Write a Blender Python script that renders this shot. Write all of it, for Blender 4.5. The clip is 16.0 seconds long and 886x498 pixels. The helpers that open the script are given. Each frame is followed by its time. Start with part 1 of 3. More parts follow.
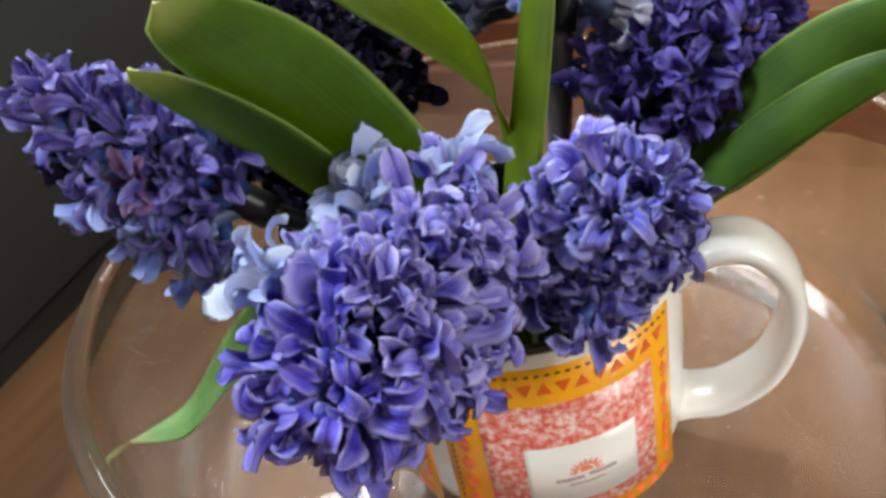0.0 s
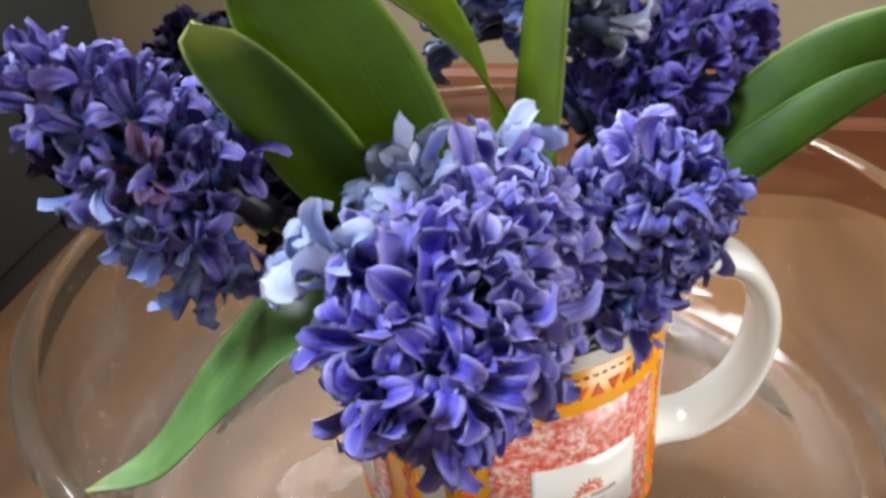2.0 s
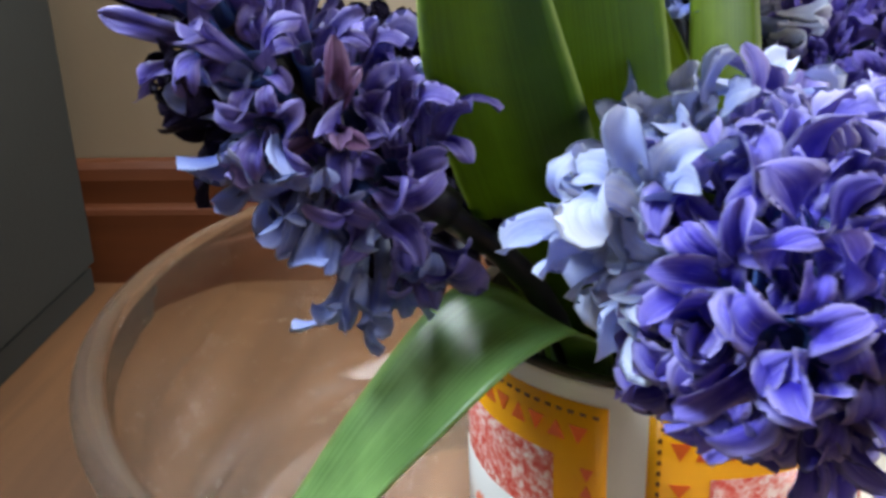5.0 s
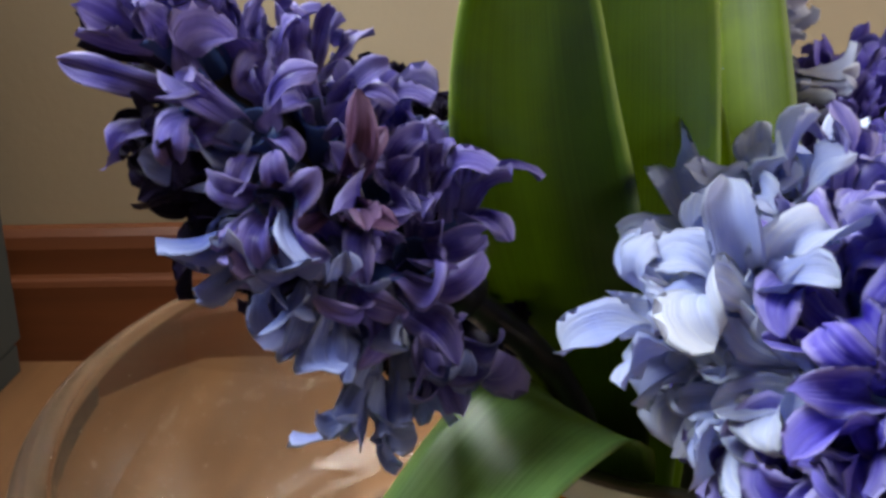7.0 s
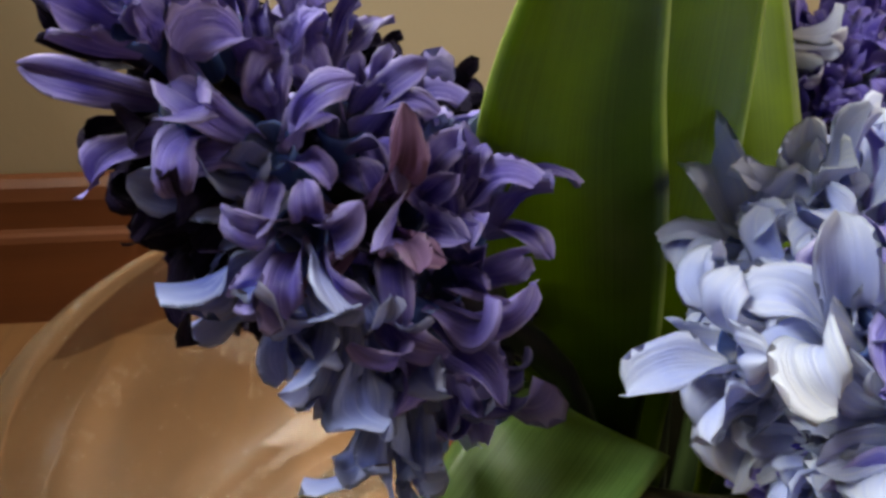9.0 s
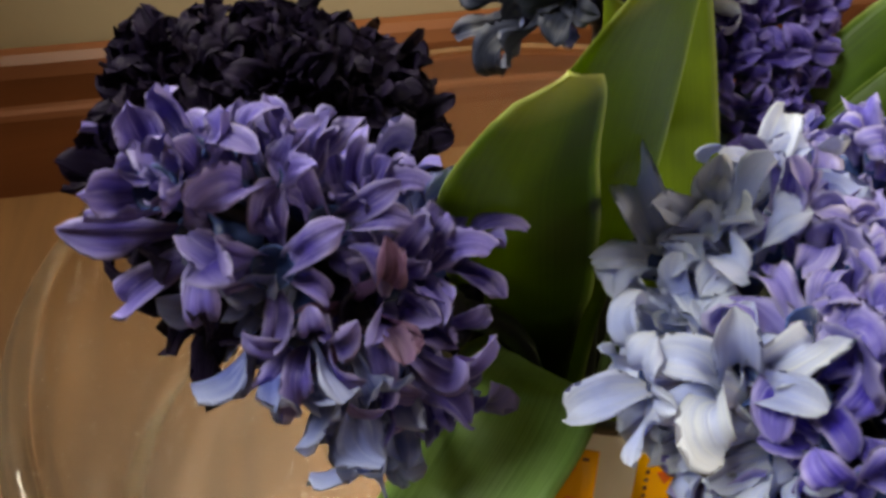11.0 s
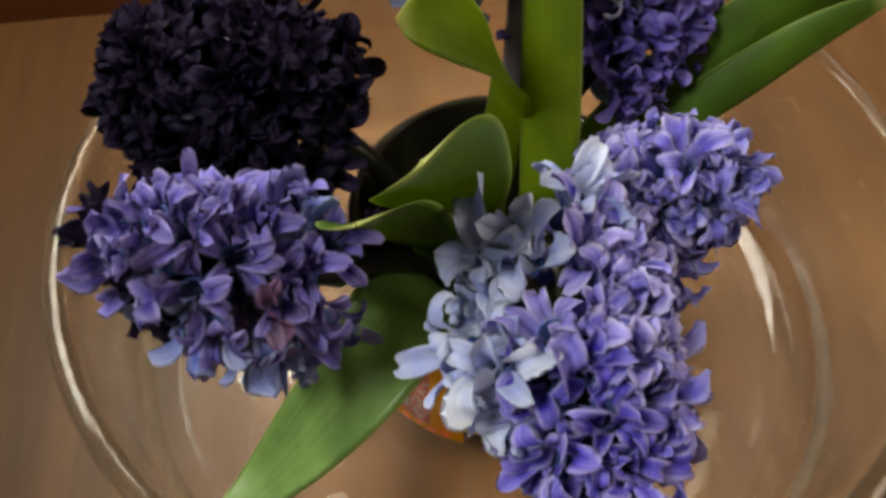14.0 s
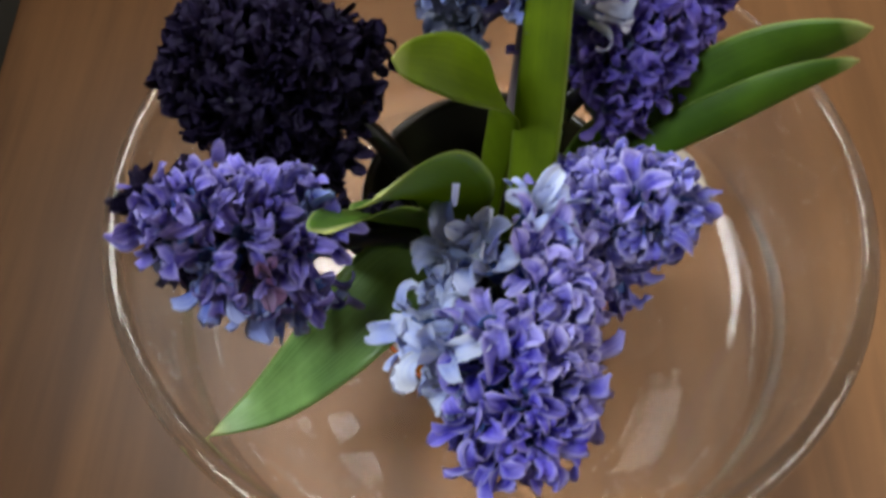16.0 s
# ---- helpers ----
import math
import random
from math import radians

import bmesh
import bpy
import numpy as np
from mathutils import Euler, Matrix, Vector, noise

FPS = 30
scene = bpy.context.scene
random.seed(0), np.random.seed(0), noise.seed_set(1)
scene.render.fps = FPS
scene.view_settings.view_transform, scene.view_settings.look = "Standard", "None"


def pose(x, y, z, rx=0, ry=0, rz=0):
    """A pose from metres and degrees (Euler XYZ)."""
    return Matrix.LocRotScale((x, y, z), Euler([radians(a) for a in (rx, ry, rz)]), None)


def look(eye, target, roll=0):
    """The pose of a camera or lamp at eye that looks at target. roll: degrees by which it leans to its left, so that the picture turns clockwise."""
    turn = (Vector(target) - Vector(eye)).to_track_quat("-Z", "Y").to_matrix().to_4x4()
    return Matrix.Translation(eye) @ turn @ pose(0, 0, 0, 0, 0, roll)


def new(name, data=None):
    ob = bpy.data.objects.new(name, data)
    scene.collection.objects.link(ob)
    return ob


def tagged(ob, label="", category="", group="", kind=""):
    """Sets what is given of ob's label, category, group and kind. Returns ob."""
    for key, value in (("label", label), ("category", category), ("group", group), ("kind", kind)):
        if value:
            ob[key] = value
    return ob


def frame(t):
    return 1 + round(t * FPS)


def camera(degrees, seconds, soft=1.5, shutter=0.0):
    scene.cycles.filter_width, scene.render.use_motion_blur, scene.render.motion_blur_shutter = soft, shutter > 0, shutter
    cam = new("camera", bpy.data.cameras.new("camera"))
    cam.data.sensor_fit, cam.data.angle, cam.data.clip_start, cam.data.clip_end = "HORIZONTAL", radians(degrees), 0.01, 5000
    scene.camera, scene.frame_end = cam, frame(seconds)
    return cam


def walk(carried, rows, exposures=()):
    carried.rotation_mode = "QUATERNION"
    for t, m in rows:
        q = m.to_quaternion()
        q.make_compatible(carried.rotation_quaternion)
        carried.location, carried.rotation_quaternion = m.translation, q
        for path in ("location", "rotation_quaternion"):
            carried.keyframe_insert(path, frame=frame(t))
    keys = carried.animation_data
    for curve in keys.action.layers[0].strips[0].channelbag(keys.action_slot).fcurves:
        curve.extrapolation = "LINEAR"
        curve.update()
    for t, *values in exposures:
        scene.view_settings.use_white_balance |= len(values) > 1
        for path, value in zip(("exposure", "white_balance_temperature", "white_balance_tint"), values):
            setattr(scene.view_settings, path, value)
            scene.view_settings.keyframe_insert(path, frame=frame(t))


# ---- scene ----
cam = camera(52.41, 16.0, soft=3.2, shutter=0.5)
PATH = [
    (0, 0.0023, -0.0040, 0.2300, 53.26, 10.13, 10.20),
    (0.5, -0.0087, -0.0106, 0.2235, 54.55, 6.87, 8.11),
    (1, -0.0225, -0.0163, 0.2198, 55.76, 4.28, 5.45),
    (1.5, -0.0397, -0.0168, 0.2185, 57.20, 4.04, 1.29),
    (2, -0.0523, -0.0155, 0.2106, 59.07, 3.40, -1.03),
    (2.5, -0.0635, -0.0113, 0.1948, 61.00, 2.55, -2.47),
    (3, -0.0741, -0.0101, 0.1843, 63.37, 2.07, -3.83),
    (3.5, -0.0853, -0.0063, 0.1800, 65.56, 1.78, -5.96),
    (4, -0.0940, -0.0005, 0.1729, 68.72, 1.50, -7.34),
    (4.5, -0.1060, 0.0063, 0.1654, 69.38, 1.78, -7.54),
    (7, -0.1254, 0.0406, 0.1588, 73.49, 0.97, -12.64),
    (7.5, -0.1282, 0.0451, 0.1605, 73.68, 0.81, -12.61),
    (8, -0.1330, 0.0536, 0.1581, 72.49, 0.64, -15.83),
    (8.5, -0.1360, 0.0614, 0.1612, 70.74, -0.76, -18.94),
    (11, -0.1426, 0.0657, 0.2075, 53.62, -0.18, -25.36),
    (11.5, -0.1414, 0.0638, 0.2271, 49.67, 0.11, -25.75),
    (12, -0.1426, 0.0596, 0.2479, 47.15, 0.48, -25.98),
    (12.5, -0.1352, 0.0540, 0.2605, 44.60, 1.09, -25.76),
    (13, -0.1242, 0.0532, 0.2672, 42.15, 0.91, -25.38),
    (13.5, -0.1163, 0.0518, 0.2766, 38.77, 0.06, -23.99),
    (14, -0.1120, 0.0484, 0.2841, 35.57, 0.12, -20.22),
    (14.5, -0.1063, 0.0410, 0.2937, 33.05, 0.79, -17.46),
    (15, -0.1034, 0.0358, 0.3013, 31.00, 0.63, -15.04),
    (15.5, -0.1000, 0.0312, 0.3122, 30.32, 0.49, -13.58),
    (16, -0.0911, 0.0348, 0.3283, 30.44, 0.07, -11.67),
]
EXPOSURES = [(0.0, -0.15, 6200, 6), (4.5, 0.1, 5900, 8), (7.0, -0.14, 6500, 9), (8.5, -0.20, 7300, 7), (12.5, -0.68, 9000, 3), (14.5, -0.72, 7500, 6), (16.0, -0.65, 6500, 8)]
walk(cam, [(t, pose(x, y, z, rx, ry, rz)) for t, x, y, z, rx, ry, rz in PATH], EXPOSURES)

# ---------------------------------------------------------------- light
world = bpy.data.worlds.new("sky")
scene.world = world
world.use_nodes = True
wn = world.node_tree.nodes
sky = wn.new("ShaderNodeTexSky")
sky.sky_type, sky.sun_disc = "NISHITA", False
sky.sun_elevation, sky.sun_rotation = radians(38), radians(80)
world.node_tree.links.new(sky.outputs[0], wn["Background"].inputs[0])
wn["Background"].inputs[1].default_value = 0.04


# the room's axes: the skirting's foot runs along x at y = 0
ROOM = pose(0, 0.392, 0, 0, 0, -12.57)


def opening_lamp(name, x, y, z, wide, high, watts, colour, target):
    """An area lamp set in a wall opening; the place is in the room's axes."""
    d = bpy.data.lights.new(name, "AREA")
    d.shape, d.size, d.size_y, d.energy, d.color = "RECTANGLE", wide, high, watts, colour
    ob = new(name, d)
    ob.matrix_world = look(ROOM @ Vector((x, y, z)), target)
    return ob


# first one: unseen strip lamp added to put a glint on the bowl's rim
opening_lamp("rim_glint_strip", -0.165, -0.004, 0.385, 0.33, 0.11, 3.2, (0.95, 0.97, 1.0), (0.05, -0.25, 0.05))
opening_lamp("west_window_daylight", -1.07, -0.62, 1.58, 0.6, 0.8, 58, (0.87, 0.935, 1.0), (-0.08, 0.14, 0.12))
opening_lamp("east_window_daylight", 1.52, -0.52, 1.15, 0.8, 1.1, 29, (1.0, 0.945, 0.89), (0.0, 0.14, 0.20))

# ---------------------------------------------------------------- materials


def srgb(r, g, b):
    return tuple(((c / 255 + 0.055) / 1.055) ** 2.4 if c > 10 else c / 255 / 12.92 for c in (r, g, b)) + (1.0,)


class Mat:
    """A small wrapper to write node materials briefly."""

    def __init__(self, name):
        self.m = bpy.data.materials.new(name)
        self.m.use_nodes = True
        self.t = self.m.node_tree
        self.b = self.t.nodes["Principled BSDF"]
        self.out = self.t.nodes["Material Output"]

    def n(self, kind, **inputs):
        node = self.t.nodes.new("ShaderNode" + kind)
        for k, v in inputs.items():
            key = k.replace("_", " ")
            if isinstance(v, bpy.types.NodeSocket):
                self.t.links.new(v, node.inputs[key])
            else:
                node.inputs[key].default_value = v
        return node

    def link(self, a, b):
        self.t.links.new(a, b)

    def set(self, **inputs):
        for k, v in inputs.items():
            key = k.replace("_", " ")
            if isinstance(v, bpy.types.NodeSocket):
                self.t.links.new(v, self.b.inputs[key])
            else:
                self.b.inputs[key].default_value = v
        return self

    def ramp(self, fac, stops, ease="LINEAR"):
        node = self.t.nodes.new("ShaderNodeValToRGB")
        node.color_ramp.interpolation = ease
        while len(node.color_ramp.elements) < len(stops):
            node.color_ramp.elements.new(0.5)
        for e, (p, c) in zip(node.color_ramp.elements, stops):
            e.position, e.color = p, c
        self.link(fac, node.inputs[0])
        return node.outputs[0]

    def mix(self, fac, a, b, how="MIX"):
        node = self.t.nodes.new("ShaderNodeMix")
        node.data_type, node.blend_type = "RGBA", how
        for key, v in ((0, fac), (6, a), (7, b)):
            if isinstance(v, bpy.types.NodeSocket):
                self.link(v, node.inputs[key])
            else:
                node.inputs[key].default_value = v
        return node.outputs[2]

    def math(self, op, a, b=0.0):
        node = self.t.nodes.new("ShaderNodeMath")
        node.operation = op
        for key, v in ((0, a), (1, b)):
            if isinstance(v, bpy.types.NodeSocket):
                self.link(v, node.inputs[key])
            else:
                node.inputs[key].default_value = v
        return node.outputs[0]

    def coord(self, which="Object", scale=(1, 1, 1)):
        c = self.n("TexCoord")
        mp = self.n("Mapping", Vector=c.outputs[which], Scale=scale)
        return mp.outputs[0]

    def noise(self, vec, scale, detail=3.0, rough=0.55):
        return self.n("TexNoise", Vector=vec, Scale=scale, Detail=detail, Roughness=rough).outputs[0]

    def bump(self, height, strength, distance):
        b = self.n("Bump", Height=height, Strength=strength, Distance=distance)
        self.link(b.outputs[0], self.b.inputs["Normal"])
        return b

    def translucent(self, colour, share):
        """Thin leaf or petal: part of the light passes through."""
        tr = self.t.nodes.new("ShaderNodeBsdfTranslucent")
        if isinstance(colour, bpy.types.NodeSocket):
            self.link(colour, tr.inputs[0])
        else:
            tr.inputs[0].default_value = colour
        mx = self.t.nodes.new("ShaderNodeMixShader")
        mx.inputs[0].default_value = share
        self.link(self.b.outputs[0], mx.inputs[1])
        self.link(tr.outputs[0], mx.inputs[2])
        self.link(mx.outputs[0], self.out.inputs[0])


def petal_material(name, deep, mid, pale, share=0.2, rim=0.45, core=0.6, gloss=0.5):
    """Hyacinth petal: ribbed lengthwise, pale at the throat and along the thin rim, each petal of its own tone."""
    k = Mat(name)
    uvn = k.n("UVMap").outputs[0]
    uv = k.n("SeparateXYZ", Vector=uvn)
    u, v = uv.outputs[0], uv.outputs[1]
    side = k.math("ABSOLUTE", k.math("SUBTRACT", u, 0.5))
    rnd = k.n("ObjectInfo").outputs["Random"]
    fine = k.noise(k.coord("Object"), 900.0, 4.0, 0.65)
    coarse = k.noise(k.coord("Object"), 190.0, 3.0)
    shift = k.n("CombineXYZ", X=k.math("MULTIPLY", rnd, 31.0), Y=k.math("MULTIPLY", rnd, 17.0))
    add = k.n("VectorMath")
    add.operation = "ADD"
    k.link(uvn, add.inputs[0])
    k.link(shift.outputs[0], add.inputs[1])
    veins = k.noise(k.n("Mapping", Vector=add.outputs[0], Scale=(16, 1.1, 1)).outputs[0], 1.0, 4.0, 0.6)
    tone = k.mix(k.math("MULTIPLY", rnd, rnd), deep, mid)
    # a deeper stripe runs down the middle
    mid_rib = k.ramp(side, [(0.0, (0.85, 0.85, 0.85, 1)), (0.19, (0, 0, 0, 1))])
    col = k.mix(k.math("MULTIPLY", k.ramp(coarse, [(0.40, (0, 0, 0, 1)), (0.68, (1, 1, 1, 1))]), 0.45), tone, mid)
    throat = k.ramp(v, [(0.0, (1, 1, 1, 1)), (0.62, (0.0, 0.0, 0.0, 1))])
    col = k.mix(k.math("MULTIPLY", throat, core), col, pale)
    col = k.mix(k.math("MULTIPLY", mid_rib, 0.7), col, deep)
    col = k.mix(k.math("MULTIPLY", k.ramp(veins, [(0.38, (1, 1, 1, 1)), (0.60, (0, 0, 0, 1))]), 0.4), col, deep)
    col = k.mix(k.math("MULTIPLY", k.ramp(veins, [(0.55, (0, 0, 0, 1)), (0.72, (1, 1, 1, 1))]), 0.35), col, pale)
    tip_tint = k.ramp(v, [(0.60, (0, 0, 0, 1)), (0.98, (1, 1, 1, 1))])
    col = k.mix(k.math("MULTIPLY", tip_tint, 0.5), col, k.mix(0.4, mid, pale))
    edge = k.ramp(k.math("ADD", side, k.math("MULTIPLY", k.math("SUBTRACT", fine, 0.5), 0.10)), [(0.30, (0, 0, 0, 1)), (0.50, (1, 1, 1, 1))])
    col = k.mix(k.math("MULTIPLY", edge, rim), col, pale)
    k.set(Base_Color=col, Roughness=k.math("ADD", k.math("MULTIPLY", fine, 0.25), 0.28), Specular_IOR_Level=gloss)
    height = k.math("ADD", k.math("MULTIPLY", veins, 1.0), k.math("MULTIPLY", fine, 0.25))
    k.bump(height, 0.7, 0.0008)
    k.translucent(col, share)
    return k.m


P_BLUE = petal_material("petal_blue_violet", srgb(46, 31, 170), srgb(124, 110, 250), srgb(220, 214, 254), 0.17, 0.5, 0.2)
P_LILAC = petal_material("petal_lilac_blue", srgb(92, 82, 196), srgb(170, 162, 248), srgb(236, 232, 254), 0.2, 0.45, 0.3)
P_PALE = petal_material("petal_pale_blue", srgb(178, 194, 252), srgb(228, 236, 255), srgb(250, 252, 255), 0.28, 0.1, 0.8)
P_VIOLET = petal_material("petal_violet", srgb(50, 38, 136), srgb(124, 112, 224), srgb(210, 202, 248), 0.17, 0.32, 0.35)
P_LAVENDER = petal_material("petal_lavender", srgb(76, 68, 178), srgb(138, 134, 238), srgb(222, 224, 254), 0.18, 0.45, 0.25)
P_PURPLE = petal_material("petal_purple", srgb(58, 42, 144), srgb(116, 98, 206), srgb(168, 160, 222), 0.18, 0.28, 0.25)
P_SLATE = petal_material("petal_slate_blue", srgb(96, 112, 200), srgb(158, 176, 242), srgb(216, 226, 252), 0.2, 0.3, 0.6)
# shaded and lit copies of the slate petal
P_SLATE_SHADED = petal_material("petal_slate_shaded", srgb(34, 38, 58), srgb(58, 64, 92), srgb(98, 104, 134), 0.1, 0.3, 0.5)
P_SLATE_LIT = petal_material("petal_white", srgb(176, 180, 214), srgb(212, 216, 236), srgb(244, 244, 250), 0.25, 0.2, 0.7)
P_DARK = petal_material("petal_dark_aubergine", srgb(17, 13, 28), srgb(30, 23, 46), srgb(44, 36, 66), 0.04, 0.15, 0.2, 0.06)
P_WILT = petal_material("petal_wilted_plum", srgb(52, 34, 62), srgb(120, 84, 136), srgb(172, 140, 188), 0.05, 0.3, 0.1)


def tube_material(name, a, b):
    k = Mat(name)
    uv = k.n("SeparateXYZ", Vector=k.n("UVMap").outputs[0])
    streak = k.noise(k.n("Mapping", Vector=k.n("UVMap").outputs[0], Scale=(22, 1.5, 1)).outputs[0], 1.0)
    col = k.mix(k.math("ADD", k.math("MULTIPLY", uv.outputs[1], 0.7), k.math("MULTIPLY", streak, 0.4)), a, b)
    k.set(Base_Color=col, Roughness=0.4)
    k.translucent(col, 0.2)
    return k.m


# dark tube bases: the shade deep in the spike is put into their colour
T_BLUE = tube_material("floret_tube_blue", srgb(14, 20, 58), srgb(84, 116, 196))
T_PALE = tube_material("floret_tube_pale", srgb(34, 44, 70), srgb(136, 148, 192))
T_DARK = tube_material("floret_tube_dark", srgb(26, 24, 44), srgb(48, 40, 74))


def leaf_material(name, dark, light, coat, rough, thin):
    """Fleshy hyacinth leaf: fine lengthwise veins, waxy gloss."""
    k = Mat(name)
    uvn = k.n("UVMap").outputs[0]
    uv = k.n("SeparateXYZ", Vector=uvn)
    veins = k.noise(k.n("Mapping", Vector=uvn, Scale=(90, 0.5, 1)).outputs[0], 1.0, 3.0)
    blotch = k.noise(k.coord("Object"), 70.0, 4.0)
    col = k.mix(k.ramp(veins, [(0.3, (0, 0, 0, 1)), (0.7, (1, 1, 1, 1))]), dark, light)
    col = k.mix(k.math("MULTIPLY", k.ramp(blotch, [(0.4, (0, 0, 0, 1)), (0.68, (1, 1, 1, 1))]), 0.5), col, tuple(c * 1.5 for c in light[:3]) + (1.0,))
    rim = k.ramp(k.math("ABSOLUTE", k.math("SUBTRACT", uv.outputs[0], 0.5)), [(0.455, (0, 0, 0, 1)), (0.5, (0.7, 0.7, 0.7, 1))])
    col = k.mix(rim, col, srgb(176, 196, 110))
    tipc = k.ramp(uv.outputs[1], [(0.93, (0, 0, 0, 1)), (1.0, (0.8, 0.8, 0.8, 1))])
    col = k.mix(tipc, col, srgb(196, 200, 130))
    k.set(Base_Color=col, Roughness=k.math("ADD", k.math("MULTIPLY", blotch, 0.2), rough), Specular_IOR_Level=0.35, Coat_Weight=coat, Coat_Roughness=0.36)
    k.bump(veins, 0.25, 0.0006)
    k.translucent(k.mix(0.5, col, srgb(186, 200, 12)), thin)
    return k.m


M_LEAF = leaf_material("hyacinth_leaf_green", srgb(34, 66, 8), srgb(72, 106, 20), 0.2, 0.42, 0.34)
M_LEAF_THIN = leaf_material("hyacinth_leaf_yellowish", srgb(60, 86, 8), srgb(112, 134, 20), 0.2, 0.42, 0.55)
M_LEAF_WAXY = leaf_material("hyacinth_leaf_waxy", srgb(70, 114, 50), srgb(140, 178, 104), 1.0, 0.26, 0.4)


def stem_material(name, a, b):
    k = Mat(name)
    v = k.noise(k.coord("Object", (300, 300, 30)), 1.0, 4.0)
    k.set(Base_Color=k.mix(v, a, b), Roughness=0.35)
    k.bump(v, 0.3, 0.0005)
    return k.m


M_STEM = stem_material("stem_green", srgb(36, 48, 26), srgb(64, 78, 42))
M_SHEATH = stem_material("leaf_base_pale", srgb(170, 180, 130), srgb(204, 208, 168))
# almost black: shade among the florets painted into the stem colour
M_STEM_SHADED = stem_material("stem_shaded", srgb(14, 14, 18), srgb(32, 29, 32))
M_STEM_PURPLE = stem_material("stem_purple_grey", srgb(58, 50, 58), srgb(112, 100, 104))


def glaze(name, colour, rough=0.18):
    k = Mat(name)
    v = k.noise(k.coord("Object"), 60.0, 3.0)
    k.set(Base_Color=k.mix(k.math("MULTIPLY", v, 0.25), colour, tuple(c * 0.86 for c in colour[:3]) + (1.0,)), Roughness=rough, Coat_Weight=0.4, Coat_Roughness=0.08)
    k.bump(k.noise(k.coord("Object"), 25.0, 2.0), 0.04, 0.001)
    return k.m


M_WHITE = glaze("white_glazed_ceramic", srgb(236, 233, 226))
M_OLIVE = glaze("dark_olive_glaze", srgb(36, 33, 20), 0.3)
M_ORANGE = glaze("orange_print", srgb(252, 174, 10), 0.25)
M_REDP = glaze("red_print", srgb(238, 104, 28), 0.28)
M_BROWNP = glaze("brown_print", srgb(110, 56, 24), 0.3)
M_GREYP = glaze("grey_print", srgb(156, 142, 140), 0.3)
M_SUNP = glaze("sun_print", srgb(228, 120, 84), 0.3)


def mottled_red():
    k = Mat("mottled_red_print")
    c = k.coord("Object")
    a = k.noise(c, 480.0, 4.0, 0.7)
    big = k.noise(c, 130.0, 2.0)
    base = k.ramp(a, [(0.38, srgb(216, 78, 64)), (0.48, srgb(228, 136, 120)), (0.60, srgb(246, 222, 212))])
    col = k.mix(k.ramp(big, [(0.42, (0, 0, 0, 1)), (0.62, (0.55, 0.55, 0.55, 1))]), base, srgb(220, 92, 76))
    k.set(Base_Color=col, Roughness=0.25, Coat_Weight=0.3)
    return k.m


M_MOTTLE = mottled_red()


def glass():
    k = Mat("clear_glass")
    v = k.noise(k.coord("Object"), 30.0, 3.0)
    k.set(Base_Color=(0.985, 0.99, 0.985, 1), Roughness=0.015, IOR=1.45, Transmission_Weight=1.0)
    k.bump(v, 0.06, 0.002)
    clear = k.t.nodes.new("ShaderNodeBsdfTransparent")
    clear.inputs[0].default_value = (0.96, 0.965, 0.95, 1)
    mx = k.t.nodes.new("ShaderNodeMixShader")
    mx.inputs[0].default_value = 0.18
    k.link(k.b.outputs[0], mx.inputs[1])
    k.link(clear.outputs[0], mx.inputs[2])
    k.link(mx.outputs[0], k.out.inputs[0])
    return k.m


M_GLASS = glass()


def wood(name, dark, light, grain_axis=1, rough=0.38):
    """Varnished wood: long grain, darker growth lines, each board of its own tone."""
    k = Mat(name)
    sc = [14.0, 14.0, 14.0]
    sc[grain_axis] = 0.9
    rnd = k.n("ObjectInfo").outputs["Random"]
    c = k.n("TexCoord").outputs["Object"]
    off = k.n("CombineXYZ", X=k.math("MULTIPLY", rnd, 7.0), Y=k.math("MULTIPLY", rnd, 11.0))
    add = k.n("VectorMath")
    add.operation = "ADD"
    k.link(c, add.inputs[0])
    k.link(off.outputs[0], add.inputs[1])
    mp = k.n("Mapping", Vector=add.outputs[0], Scale=tuple(sc)).outputs[0]
    wave = k.noise(mp, 1.6, 5.0, 0.6)
    fine = k.noise(k.n("Mapping", Vector=add.outputs[0], Scale=tuple(s * 9 for s in sc)).outputs[0], 1.0, 3.0)
    col = k.mix(k.ramp(wave, [(0.36, (0, 0, 0, 1)), (0.64, (1, 1, 1, 1))]), dark, light)
    col = k.mix(k.math("MULTIPLY", k.ramp(fine, [(0.5, (0, 0, 0, 1)), (0.72, (1, 1, 1, 1))]), 0.35), col, dark)
    col = k.mix(k.math("MULTIPLY", rnd, 0.25), col, light)
    k.set(Base_Color=col, Roughness=k.math("ADD", k.math("MULTIPLY", wave, 0.15), rough - 0.07))
    k.bump(fine, 0.12, 0.0006)
    return k.m


M_FLOOR = wood("floor_wood", srgb(68, 43, 24), srgb(126, 88, 54), 1, 0.48)
M_SKIRT = wood("skirting_wood", srgb(84, 42, 18), srgb(120, 68, 32), 0, 0.55)


def plaster(name, colour):
    k = Mat(name)
    c = k.coord("Object")
    v = k.noise(c, 6.0, 4.0)
    k.set(Base_Color=k.mix(v, colour, tuple(x * 0.9 for x in colour[:3]) + (1.0,)), Roughness=0.85)
    k.bump(k.noise(c, 260.0, 3.0), 0.15, 0.001)
    return k.m


M_WALL = plaster("wall_paint_cream", srgb(164, 148, 122))
M_CEIL = plaster("ceiling_paint_white", srgb(176, 174, 168))
M_CABINET = plaster("cabinet_dark_grey_green", srgb(38, 40, 36))

# ---------------------------------------------------------------- mesh helpers


